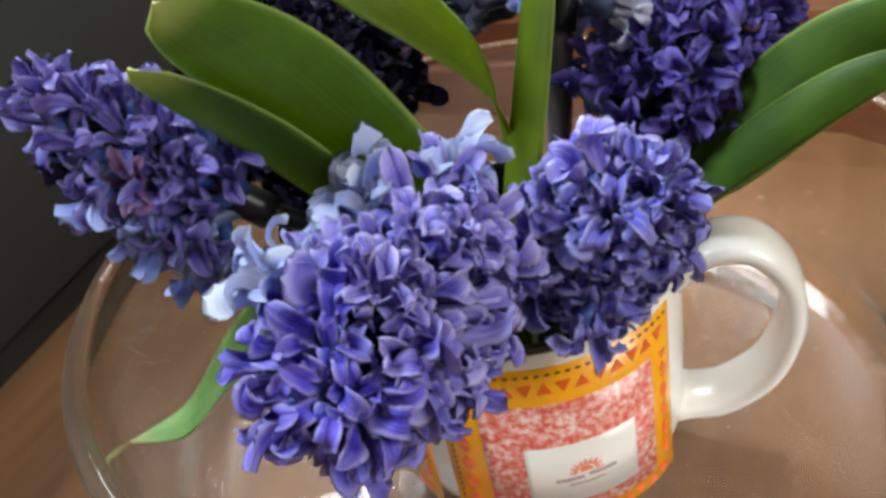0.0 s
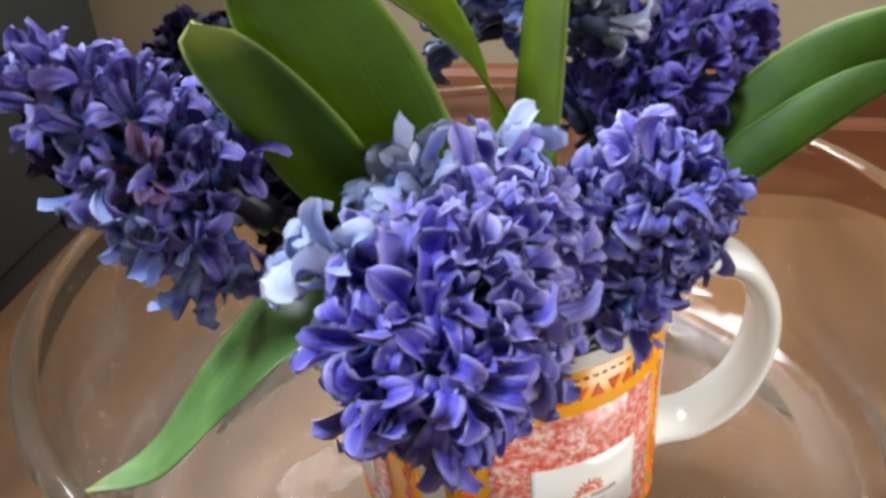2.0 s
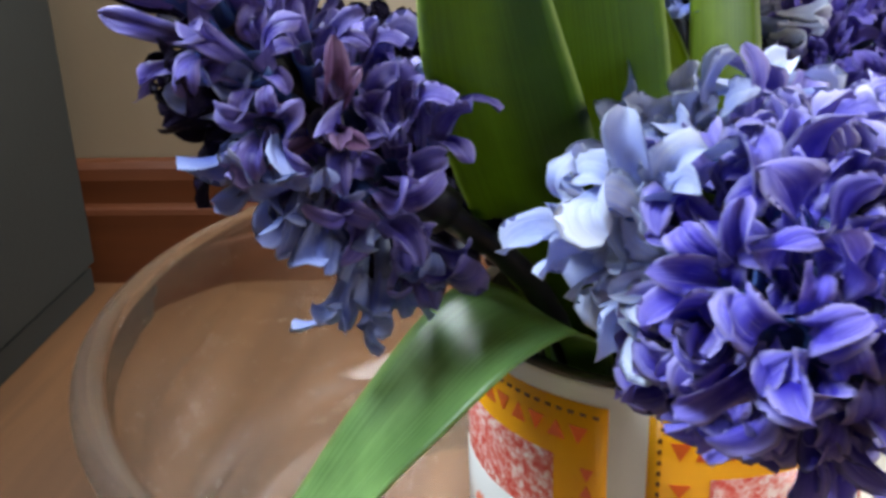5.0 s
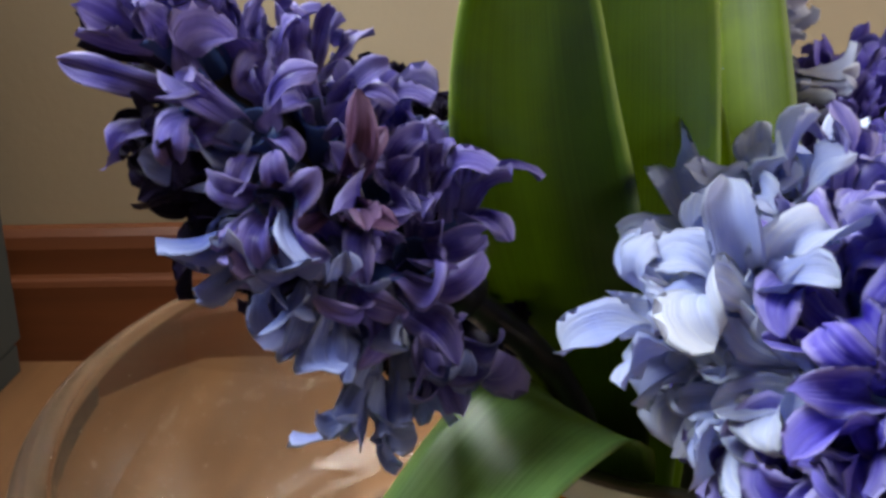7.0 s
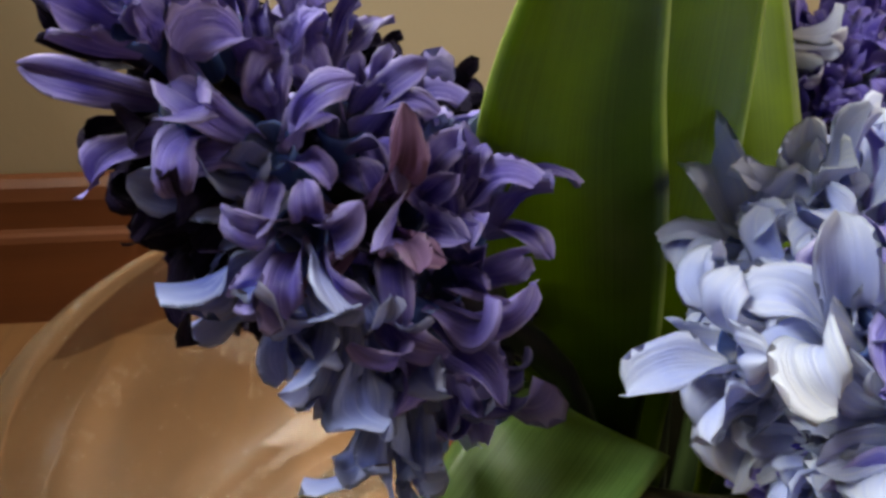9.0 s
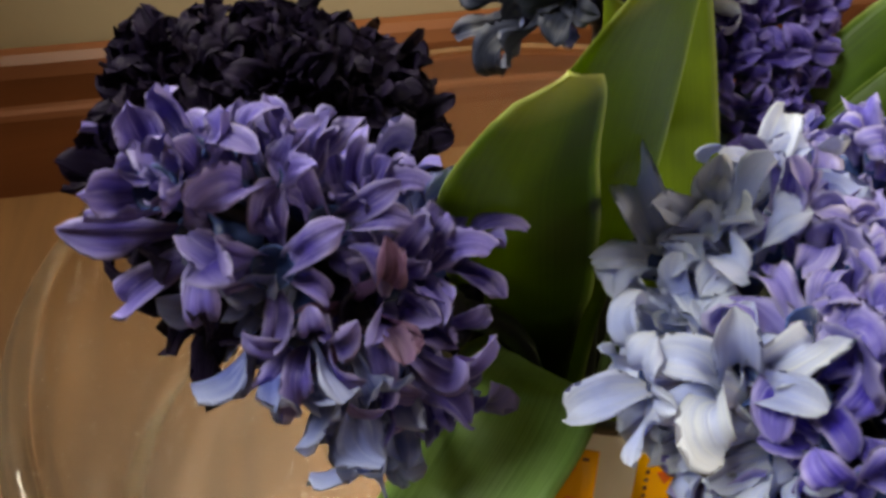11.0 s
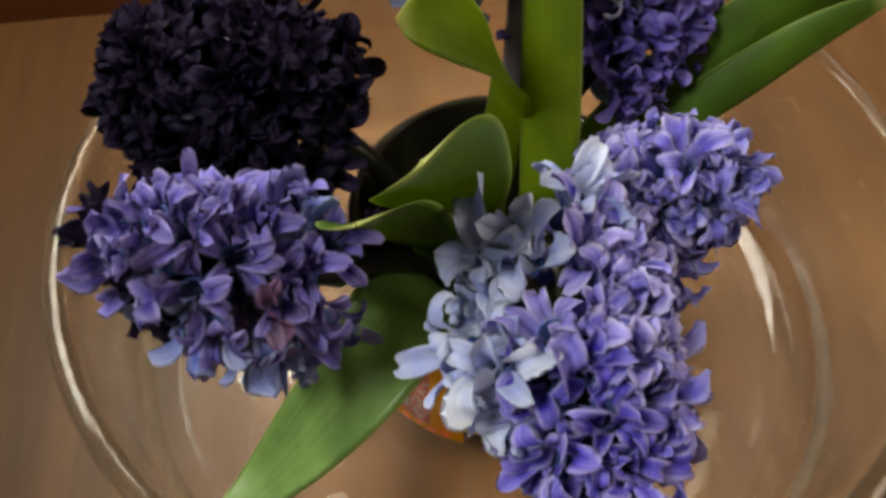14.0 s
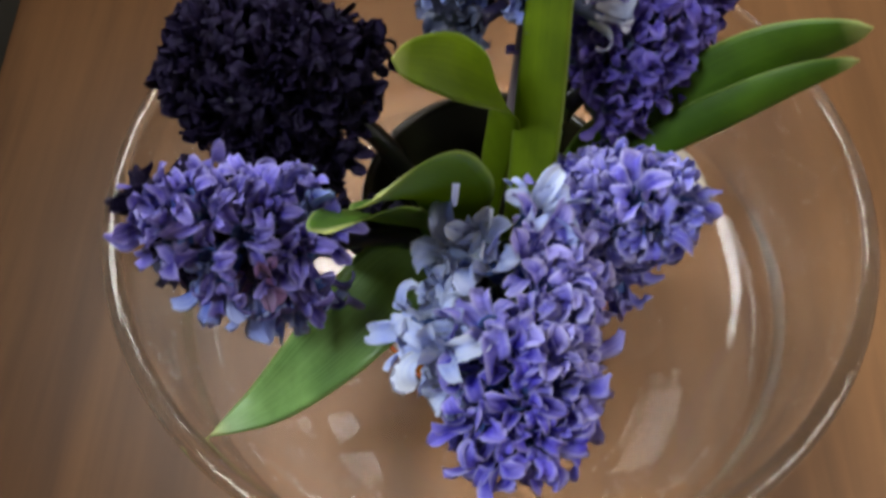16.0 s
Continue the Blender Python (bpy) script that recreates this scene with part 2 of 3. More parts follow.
def mesh_of(name, verts, faces, uvs=None, smooth=True):
    me = bpy.data.meshes.new(name)
    me.from_pydata(verts, [], faces)
    if uvs:
        layer = me.uv_layers.new(name="UVMap")
        for loop in me.loops:
            layer.data[loop.index].uv = uvs[loop.vertex_index]
    if smooth:
        me.polygons.foreach_set("use_smooth", [True] * len(me.polygons))
    me.update()
    return me


def link_mesh(name, me, material, parent=None, label=""):
    ob = new(name, me)
    if material and not me.materials:
        me.materials.append(material)
    if parent:
        ob.parent = parent
    if label:
        ob["label"] = label
    return ob


def part(name, bm, material, parent, label="", smooth=False):
    me = bpy.data.meshes.new(name)
    bm.to_mesh(me)
    bm.free()
    if smooth:
        me.polygons.foreach_set("use_smooth", [True] * len(me.polygons))
    return link_mesh(name, me, material, parent, label)


def box_bm(x0, x1, y0, y1, z0, z1, bevel=0.0):
    bm = bmesh.new()
    bmesh.ops.create_cube(bm, size=1.0)
    bmesh.ops.transform(bm, matrix=Matrix.Translation(((x0 + x1) / 2, (y0 + y1) / 2, (z0 + z1) / 2)) @ Matrix.Diagonal((x1 - x0, y1 - y0, z1 - z0, 1)), verts=bm.verts)
    if bevel:
        bmesh.ops.bevel(bm, geom=bm.edges[:], offset=bevel, segments=2, affect="EDGES")
    return bm


def lathe(name, profile, seg=96):
    """A closed or open profile of (r, z) turned about z."""
    verts, faces = [], []
    n = len(profile)
    for i in range(seg):
        a = 2 * math.pi * i / seg
        for r, z in profile:
            verts.append((r * math.cos(a), r * math.sin(a), z))
    for i in range(seg):
        j = (i + 1) % seg
        for k in range(n - 1):
            faces.append((i * n + k, j * n + k, j * n + k + 1, i * n + k + 1))
    me = mesh_of(name, verts, faces)
    bm = bmesh.new()
    bm.from_mesh(me)
    bmesh.ops.remove_doubles(bm, verts=bm.verts, dist=1e-6)
    bmesh.ops.recalc_face_normals(bm, faces=bm.faces)
    bm.to_mesh(me)
    bm.free()
    me.polygons.foreach_set("use_smooth", [True] * len(me.polygons))
    return me


def spline(points, n):
    """n + 1 points on a Catmull-Rom curve through the given points."""
    p = [Vector(q) for q in points]
    p = [p[0] * 2 - p[1]] + p + [p[-1] * 2 - p[-2]]
    out = []
    for i in range(n + 1):
        f = i / n * (len(p) - 3)
        k = min(int(f), len(p) - 4)
        t = f - k
        a, b, c, d = p[k:k + 4]
        out.append(0.5 * (2 * b + (c - a) * t + (2 * a - 5 * b + 4 * c - d) * t * t + (3 * b - a - 3 * c + d) * t ** 3))
    return out


def tube_mesh(name, points, radii, seg=12, n=16):
    path = spline(points, n)
    verts, faces, uvs = [], [], []
    ref = Vector((0.31, 0.17, 0.93))
    for i, c in enumerate(path):
        d = (path[min(i + 1, n)] - path[max(i - 1, 0)]).normalized()
        x = ref.cross(d).normalized()
        y = d.cross(x)
        f = i / n * (len(radii) - 1)
        k = min(int(f), len(radii) - 2)
        r = radii[k] + (radii[k + 1] - radii[k]) * (f - k)
        for j in range(seg):
            a = 2 * math.pi * j / seg
            verts.append(c + (x * math.cos(a) + y * math.sin(a)) * r)
            uvs.append((j / seg, i / n))
    for i in range(n):
        for j in range(seg):
            k = (j + 1) % seg
            faces.append((i * seg + j, i * seg + k, (i + 1) * seg + k, (i + 1) * seg + j))
    faces.append(tuple(range(seg))[::-1])
    faces.append(tuple(n * seg + j for j in range(seg)))
    return mesh_of(name, verts, faces, uvs)


# ---------------------------------------------------------------- the room
ROOM_X0, ROOM_X1, ROOM_Y0, ROOM_Y1, ROOM_H = -1.1, 1.55, -1.9, 0.0165, 2.4


def setting(name, bm, material, label, category):
    ob = tagged(part(name, bm, material, None), label, category, kind="structure")
    ob.matrix_world = ROOM
    return ob


setting("wall_south", box_bm(ROOM_X0, ROOM_X1, ROOM_Y0 - 0.12, ROOM_Y0, -0.02, ROOM_H), M_WALL, "cream painted wall of the room", "wall")
setting("ceiling", box_bm(ROOM_X0 - 0.1, ROOM_X1 + 0.1, ROOM_Y0 - 0.1, ROOM_Y1 + 0.1, ROOM_H + 0.002, ROOM_H + 0.1), M_CEIL, "plain white painted ceiling", "ceiling")


def wall_with_opening(name, along_x, at, lo, hi, o0, o1, z0, z1):
    """A wall with an opening for a lamp. lo, hi: its ends; o0, o1: the opening's."""
    me = bmesh.new()
    for p, q, r, t in ((lo, o0, -0.02, ROOM_H), (o1, hi, -0.02, ROOM_H), (o0, o1, -0.02, z0), (o0, o1, z1, ROOM_H)):
        b = box_bm(p, q, at, at + 0.12, r, t) if along_x else box_bm(at, at + 0.12, p, q, r, t)
        tmp = bpy.data.meshes.new("tmp")
        b.to_mesh(tmp)
        b.free()
        me.from_mesh(tmp)
    return setting(name, me, M_WALL, "cream painted wall with an opening", "wall")


# the north slot is made up, only to hold the rim glint lamp
wall_with_opening("wall_north", True, ROOM_Y1, ROOM_X0 - 0.1, ROOM_X1 + 0.1, -0.33, 0.0, 0.33, 0.44)
wall_with_opening("wall_west", False, ROOM_X0 - 0.12, ROOM_Y0, ROOM_Y1, -0.94, -0.30, 1.14, 2.02)
wall_with_opening("wall_east", False, ROOM_X1, ROOM_Y0, ROOM_Y1, -0.93, -0.12, 0.58, 1.72)


def skirting():
    """Stepped wooden skirting along the wall: a plain lower board, a groove and a moulded cap."""
    y = ROOM_Y1 - 0.001
    prof = [(0, 0), (-0.0155, 0), (-0.0155, 0.0345), (-0.0145, 0.0368), (-0.0118, 0.0376), (-0.0108, 0.0390), (-0.0108, 0.0420), (-0.0112, 0.0505), (-0.0096, 0.0556), (-0.0056, 0.0583), (0, 0.0589)]
    x0, x1 = ROOM_X0, ROOM_X1
    verts = [(x, y + a, b) for x in (x0, x1) for a, b in prof]
    n = len(prof)
    faces = [(i, i + 1, n + i + 1, n + i) for i in range(n - 1)] + [tuple(range(n))[::-1], tuple(range(n, 2 * n))]
    me = mesh_of("baseboard", verts, faces, smooth=False)
    ob = tagged(link_mesh("baseboard", me, M_SKIRT), "stepped reddish brown wooden skirting along the wall", "skirting", kind="structure")
    ob.matrix_world = ROOM
    return ob


skirting()

# dark cabinet beside the bowl, a hair askew to the wall
cab = tagged(new("cabinet"), "low dark grey-green cabinet standing against the wall", "cabinet")
cab.matrix_world = ROOM @ pose(-0.229, -0.004, 0, 0, 0, 3.0)
part("body", box_bm(-0.56, 0.0, -0.78, -0.004, 0.012, 0.246, 0.004), M_CABINET, cab)
part("plinth", box_bm(-0.55, -0.003, -0.77, -0.006, 0.0, 0.012), M_CABINET, cab)
part("top", box_bm(-0.57, 0.003, -0.79, -0.002, 0.246, 0.260, 0.003), M_CABINET, cab)

# ---------------------------------------------------------------- the bowl
BX, BY = -0.0420, 0.1987
CX, CY = -0.0403, 0.1946


def fillet(cx, cz, r, a0, a1, n):
    """Points of a rounding in a profile, from angle a0 to a1 (degrees)."""
    return [(cx + r * math.cos(radians(a0 + (a1 - a0) * i / n)), cz + r * math.sin(radians(a0 + (a1 - a0) * i / n))) for i in range(n + 1)]


def bowl():
    """Heavy clear bowl with steep sides: rounded foot, thick wall that swells into a rolled rim."""
    outer = [(0.0, 0.0016), (0.095, 0.0016), (0.099, 0.0)] + fillet(0.1055, 0.0135, 0.0135, -82, -5, 9) + [(0.1205, 0.030), (0.1222, 0.048), (0.1238, 0.064), (0.1246, 0.0715)]
    rim = fillet(0.1236, 0.0792, 0.0034, -28, 176, 14)
    inner = [(0.1198, 0.0740), (0.1190, 0.066), (0.1174, 0.050), (0.1160, 0.040)] + fillet(0.0925, 0.0300, 0.0228, 4, -70, 12) + [(0.0920, 0.0062), (0.0830, 0.0050), (0.0720, 0.0043), (0.0580, 0.0039), (0.0, 0.0037)]
    ob = link_mesh("glass_bowl", lathe("glass_bowl", outer + rim + inner, 192), M_GLASS)
    ob.location = (BX, BY, 0)
    ob.visible_shadow = False
    return tagged(ob, "wide clear glass bowl with a thick rim, standing on the floor", "bowl")


bowl()

# ---------------------------------------------------------------- the mug
MUG_R, MUG_Z0, MUG_Z1 = 0.0451, 0.0040, 0.0795


def cyl_patch(name, a0, a1, z0, z1, proud, material, parent, label="", na=24, nz=2):
    """A thin curved print on the mug between two angles (degrees) and two heights."""
    r0, r1 = MUG_R + proud - 0.0003, MUG_R + proud
    verts, faces = [], []
    for r in (r1, r0):
        for i in range(na + 1):
            a = radians(a0 + (a1 - a0) * i / na)
            for j in range(nz + 1):
                verts.append((r * math.cos(a), r * math.sin(a), z0 + (z1 - z0) * j / nz))
    m = (na + 1) * (nz + 1)
    for i in range(na):
        for j in range(nz):
            p = i * (nz + 1) + j
            faces.append((p, p + nz + 1, p + nz + 2, p + 1))
    ring = [i * (nz + 1) for i in range(na + 1)] + [na * (nz + 1) + j for j in range(1, nz + 1)] + [i * (nz + 1) + nz for i in range(na - 1, -1, -1)] + [j for j in range(nz - 1, 0, -1)]
    for p, q in zip(ring, ring[1:] + ring[:1]):
        faces.append((p, p + m, q + m, q))
    return link_mesh(name, mesh_of(name, verts, faces), material, parent, label)


def cyl_shapes(name, polys, proud, material, parent, label=""):
    """Flat printed shapes, given as (metres along, height) outlines, wrapped round the mug."""
    verts, faces = [], []
    for poly in polys:
        base = len(verts)
        for s, z in poly:
            a = s / MUG_R
            verts.append(((MUG_R + proud) * math.cos(a), (MUG_R + proud) * math.sin(a), z))
        for s, z in poly:
            a = s / MUG_R
            verts.append(((MUG_R - 0.0002) * math.cos(a), (MUG_R - 0.0002) * math.sin(a), z))
        n = len(poly)
        faces.append(tuple(base + i for i in range(n)))
        for i in range(n):
            j = (i + 1) % n
            faces.append((base + i, base + n + i, base + n + j, base + j))
    return link_mesh(name, mesh_of(name, verts, faces, smooth=False), material, parent, label)


def mug():
    m = tagged(new("mug"), "white ceramic mug with orange and red printed panels, holding the flowers", "mug")
    m.location = (CX, CY, 0)
    r, a, b = MUG_R, MUG_Z0, MUG_Z1
    prof = [(0.0, a + 0.003), (0.028, a + 0.003), (0.0295, a), (0.0335, a), (0.0365, a + 0.0015), (0.0405, a + 0.006), (0.0432, a + 0.011), (r, a + 0.018), (r, b - 0.002), (r - 0.0006, b - 0.0005), (r - 0.0014, b), (r - 0.0022, b - 0.0002), (r - 0.0024, b - 0.002), (r - 0.0024, a + 0.02), (r - 0.006, a + 0.006), (0.03, a + 0.0045), (0.0, a + 0.0045)]
    link_mesh("body", lathe("mug_body", prof, 96), M_WHITE, m)
    lining = [(r - 0.0003, b - 0.0010), (r - 0.0008, b + 0.0004), (r - 0.0018, b + 0.0008), (r - 0.0030, b + 0.0002), (r - 0.0036, b - 0.002), (r - 0.0038, a + 0.02), (r - 0.008, a + 0.009), (0.03, a + 0.007), (0.0, a + 0.007), (0.0, a + 0.006), (0.03, a + 0.006), (r - 0.007, a + 0.0085), (r - 0.0028, a + 0.02), (r - 0.0026, b - 0.002), (r - 0.0016, b + 0.0001), (r - 0.0003, b - 0.0010)]
    link_mesh("lining", lathe("mug_lining", lining, 96), M_OLIVE, m, "dark olive glazed inside")
    # handle: a broad flat loop
    hp = spline([(r - 0.0031, 0.0, 0.0688), (r + 0.0073, 0.0, 0.0771), (r + 0.0192, 0.0, 0.0766), (r + 0.0279, 0.0, 0.0651), (r + 0.0291, 0.0, 0.0488), (r + 0.0234, 0.0, 0.0320), (r + 0.0120, 0.0, 0.0215), (r + 0.0031, 0.0, 0.0194), (r - 0.0031, 0.0, 0.0189)], 44)
    verts, faces = [], []
    seg = 16
    for i, c in enumerate(hp):
        d = (hp[min(i + 1, 44)] - hp[max(i - 1, 0)]).normalized()
        nrm = Vector((0, 1, 0)).cross(d).normalized()
        grow = 1.0 + 0.35 * max(0.0, 1 - i / 5) ** 2 + 0.5 * max(0.0, 1 - (44 - i) / 7) ** 2
        for j in range(seg):
            t = 2 * math.pi * j / seg
            cx, cy = math.cos(t), math.sin(t)
            ex = math.copysign(abs(cx) ** 0.7, cx) * 0.0092 * (0.85 + 0.15 * grow)
            ey = math.copysign(abs(cy) ** 0.8, cy) * 0.0036 * grow
            verts.append(c + Vector((0, 1, 0)) * ex + nrm * ey)
    for i in range(44):
        for j in range(seg):
            k = (j + 1) % seg
            faces.append((i * seg + j, i * seg + k, (i + 1) * seg + k, (i + 1) * seg + j))
    faces += [tuple(range(seg))[::-1], tuple(44 * seg + j for j in range(seg))]
    link_mesh("handle", mesh_of("mug_handle", verts, faces), M_WHITE, m, "broad white loop handle")

    def panel(a0, a1, left, right):
        p = cyl_patch("printed_panel", a0, a1, 0.0115, 0.0742, 0.0003, M_ORANGE, m, "orange printed frame with small red triangles")
        b0, b1 = a0 + left, a1 - right
        cyl_patch("mottled_field", b0, b1, 0.0170, 0.0612, 0.0005, M_MOTTLE, p, "mottled red and white print")
        c0, c1 = b0 + 13.5, b1 - 9.5
        cyl_patch("label_field", c0, c1, 0.0222, 0.0452, 0.0007, M_WHITE, p, "white printed label")
        s0, s1 = radians(a0) * r, radians(a1) * r
        tri, dots = [], []
        n = 13
        for i in range(n):
            s = s0 + 0.0035 + (s1 - s0 - 0.007) * (i + 0.5) / n
            w = (s1 - s0 - 0.007) / n * 0.40
            up = 1 if i % 2 else -1
            tri.append([(s - w, 0.0672 - up * 0.0018), (s + w, 0.0672 - up * 0.0018), (s, 0.0672 + up * 0.0020)][::up])
            tri.append([(s - w, 0.0142 - up * 0.0016), (s + w, 0.0142 - up * 0.0016), (s, 0.0142 + up * 0.0018)][::up])
        for i in range(11):
            z = 0.0205 + i * 0.0038
            for s, w in ((s0 + 0.0062, 0.0020), (s1 - 0.0040, 0.0014)):
                up = 1 if i % 2 else -1
                tri.append([(s - w, z - up * 0.0014), (s + w, z - up * 0.0014), (s, z + up * 0.0015)][::up])
        for i in range(26):
            s = s0 + 0.0028 + (s1 - s0 - 0.0052) * i / 25
            dots.append([(s - 0.0006, 0.0716), (s + 0.0006, 0.0716), (s + 0.0006, 0.0722), (s - 0.0006, 0.0722)])
        for i in range(24):
            z = 0.0150 + i * 0.00236
            dots.append([(s0 + 0.0018, z - 0.0004), (s0 + 0.0025, z - 0.0004), (s0 + 0.0025, z + 0.0004), (s0 + 0.0018, z + 0.0004)])
        for one in tri:
            cyl_shapes("red_triangle", [one], 0.00055, M_REDP, p)
        tagged(cyl_shapes("dotted_line", dots, 0.00055, M_BROWNP, p), kind="stuff")
        # sun mark and two unreadable lines
        sm = (radians(c0) + radians(c1)) / 2 * r
        sun = []
        for i in range(9):
            t = math.pi * i / 8
            x, z = math.cos(t), math.sin(t)
            sun.append([(sm + x * 0.0026 - z * 0.0005, 0.0338 + z * 0.0026 + x * 0.0005), (sm + x * 0.0026 + z * 0.0005, 0.0338 + z * 0.0026 - x * 0.0005), (sm + x * 0.0048, 0.0338 + z * 0.0048)])
        sun.append([(sm + 0.0019 * math.cos(math.pi * i / 10), 0.0338 + 0.0019 * math.sin(math.pi * i / 10)) for i in range(11)])
        cyl_shapes("sun_mark", sun, 0.0010, M_SUNP, p, "small orange half-sun print")
        bars = []
        for x0, x1, z, h in ((-0.0085, -0.0008, 0.0312, 0.0011), (0.0006, 0.0086, 0.0316, 0.0011), (-0.0050, 0.0050, 0.0292, 0.0005)):
            bars.append([(sm + x0, z), (sm + (x0 + x1) / 2, z - 0.0002), (sm + x1, z), (sm + x1, z + h), (sm + (x0 + x1) / 2, z + h - 0.0002), (sm + x0, z + h)])
        cyl_shapes("writing_bar", bars, 0.0010, M_GREYP, p)

    panel(-114.4, -25.0, 15.0, 11.5)
    panel(-213.4, -124.0, 12.0, 14.5)
    return m


mug()

# ---------------------------------------------------------------- leaves


def leaf(points, width, side, cup=0.25, shape=(0.55, 0.5), label="", material=None):
    """A strap-shaped leaf along a curve. side: roughly which way it is broad at the base and at the tip."""
    n, w = 36, 10
    path = spline(points, n)
    s0, s1 = Vector(side[0]), Vector(side[-1])
    verts, uvs, faces = [], [], []
    for layer in (1, -1):
        for i, c in enumerate(path):
            t = i / n
            d = (path[min(i + 1, n)] - path[max(i - 1, 0)]).normalized()
            s = s0.lerp(s1, t)
            s = (s - d * s.dot(d)).normalized()
            nrm = d.cross(s)
            k = t / shape[0] if t < shape[0] else (1 - t) / (1 - shape[0])
            f = (0.45 + 0.55 * math.sin(k * math.pi / 2)) if t < shape[0] else max(0.0, math.sin(min(1, k) * math.pi / 2)) ** shape[1]
            hw = width / 2 * max(f, 0.012)
            thick = 0.0007 * (0.4 + 0.6 * (1 - t))
            for j in range(w + 1):
                u = j / w * 2 - 1
                off = cup * width * 0.5 * (u * u) * f
                edge = thick * max(0.0, 1 - u * u) ** 0.5
                rip = 0.02 * width * math.sin(t * 9 + 2.0 * u) * u
                verts.append(c + s * (u * hw) + nrm * (off + rip + layer * edge))
                uvs.append(((u + 1) / 2, t))
    m = (n + 1) * (w + 1)
    for i in range(n):
        for j in range(w):
            p = i * (w + 1) + j
            faces.append((p, p + 1, p + w + 2, p + w + 1))
            faces.append((m + p + w + 1, m + p + w + 2, m + p + 1, m + p))
    me = mesh_of("hyacinth_leaf", verts, faces, uvs)
    bm = bmesh.new()
    bm.from_mesh(me)
    bmesh.ops.remove_doubles(bm, verts=bm.verts, dist=2e-5)
    bm.to_mesh(me)
    bm.free()
    ob = tagged(new("hyacinth_leaf"), label, "leaf", "leaves in the mug")
    link_mesh("blade", me, material or M_LEAF, ob)
    low = path[0] + Vector((0, 0, -0.006))
    link_mesh("sheath", tube_mesh("leaf_sheath", [low, path[1], path[4]], [0.0030, 0.0034, 0.0012]), M_SHEATH, ob, "pale whitish green leaf base")
    return ob


leaf([(-0.0516, 0.1966, 0.0120), (-0.0552, 0.1933, 0.0704), (-0.0600, 0.1800, 0.1050), (-0.0680, 0.1645, 0.1330), (-0.0757, 0.1498, 0.1585), (-0.0840, 0.1345, 0.1805)], 0.0310, [(0.79, -0.51, 0.07), (0.84, 0.21, 0.50)], 0.18, shape=(0.62, 0.42), label="broad upright green leaf cupped towards the front")
leaf([(-0.0557, 0.1967, 0.0120), (-0.0614, 0.1914, 0.0707), (-0.0705, 0.1790, 0.0950), (-0.0795, 0.1675, 0.1180), (-0.0870, 0.1560, 0.1400), (-0.0950, 0.1360, 0.1680)], 0.0270, [(0.69, -0.61, 0.08), (0.78, -0.30, 0.48)], 0.18, shape=(0.60, 0.42), label="smaller upright green leaf leaning outwards")
leaf([(-0.0421, 0.2067, 0.0120), (-0.0398, 0.2054, 0.0749), (-0.0394, 0.1992, 0.1162), (-0.0439, 0.1939, 0.1350), (-0.0547, 0.1855, 0.1530), (-0.0636, 0.1822, 0.1627), (-0.0737, 0.1784, 0.1704)], 0.0180, [(0.58, -0.76, -0.01), (-0.30, -0.65, -0.69)], 0.2, shape=(0.62, 0.45), label="narrow light green leaf curling over at its tip", material=M_LEAF_THIN)
leaf([(-0.0400, 0.1830, 0.0120), (-0.0385, 0.1765, 0.0750), (-0.0355, 0.1800, 0.1000), (-0.0306, 0.1950, 0.1300), (-0.0230, 0.2225, 0.1800), (-0.0135, 0.2555, 0.2400)], 0.0168, [(0.60, -0.80, 0.0), (0.60, -0.80, 0.20)], 0.15, label="tall upright strap-shaped yellowish green leaf", material=M_LEAF_THIN)
leaf([(-0.0226, 0.2063, 0.0120), (-0.0072, 0.2038, 0.0787), (0.0164, 0.1980, 0.1047), (0.0282, 0.1954, 0.1187), (0.0427, 0.1921, 0.1326), (0.0601, 0.1848, 0.1464)], 0.0232, [(0.17, -0.91, -0.20), (0.47, -0.17, -0.74)], 0.18, label="broad green leaf spreading out sideways")
leaf([(-0.0206, 0.2021, 0.0120), (-0.0064, 0.1976, 0.0757), (0.0130, 0.1923, 0.0997), (0.0269, 0.1881, 0.1147), (0.0428, 0.1849, 0.1275), (0.0601, 0.1831, 0.1351)], 0.0124, [(0.17, -0.91, -0.20), (0.45, -0.27, -0.72)], 0.18, label="green leaf spreading out below another")
leaf([(-0.0598, 0.1886, 0.0120), (-0.0658, 0.1781, 0.0721), (-0.0776, 0.1651, 0.0912), (-0.0912, 0.1525, 0.0935), (-0.1073, 0.1470, 0.0802), (-0.1267, 0.1446, 0.0604), (-0.1440, 0.1397, 0.0570)], 0.0275, [(0.48, -0.81, -0.11), (0.24, -0.85, 0.06)], 0.14, shape=(0.45, 0.85), label="waxy pale green leaf drooping over the mug into the bowl", material=M_LEAF_WAXY)

# ---------------------------------------------------------------- hyacinths


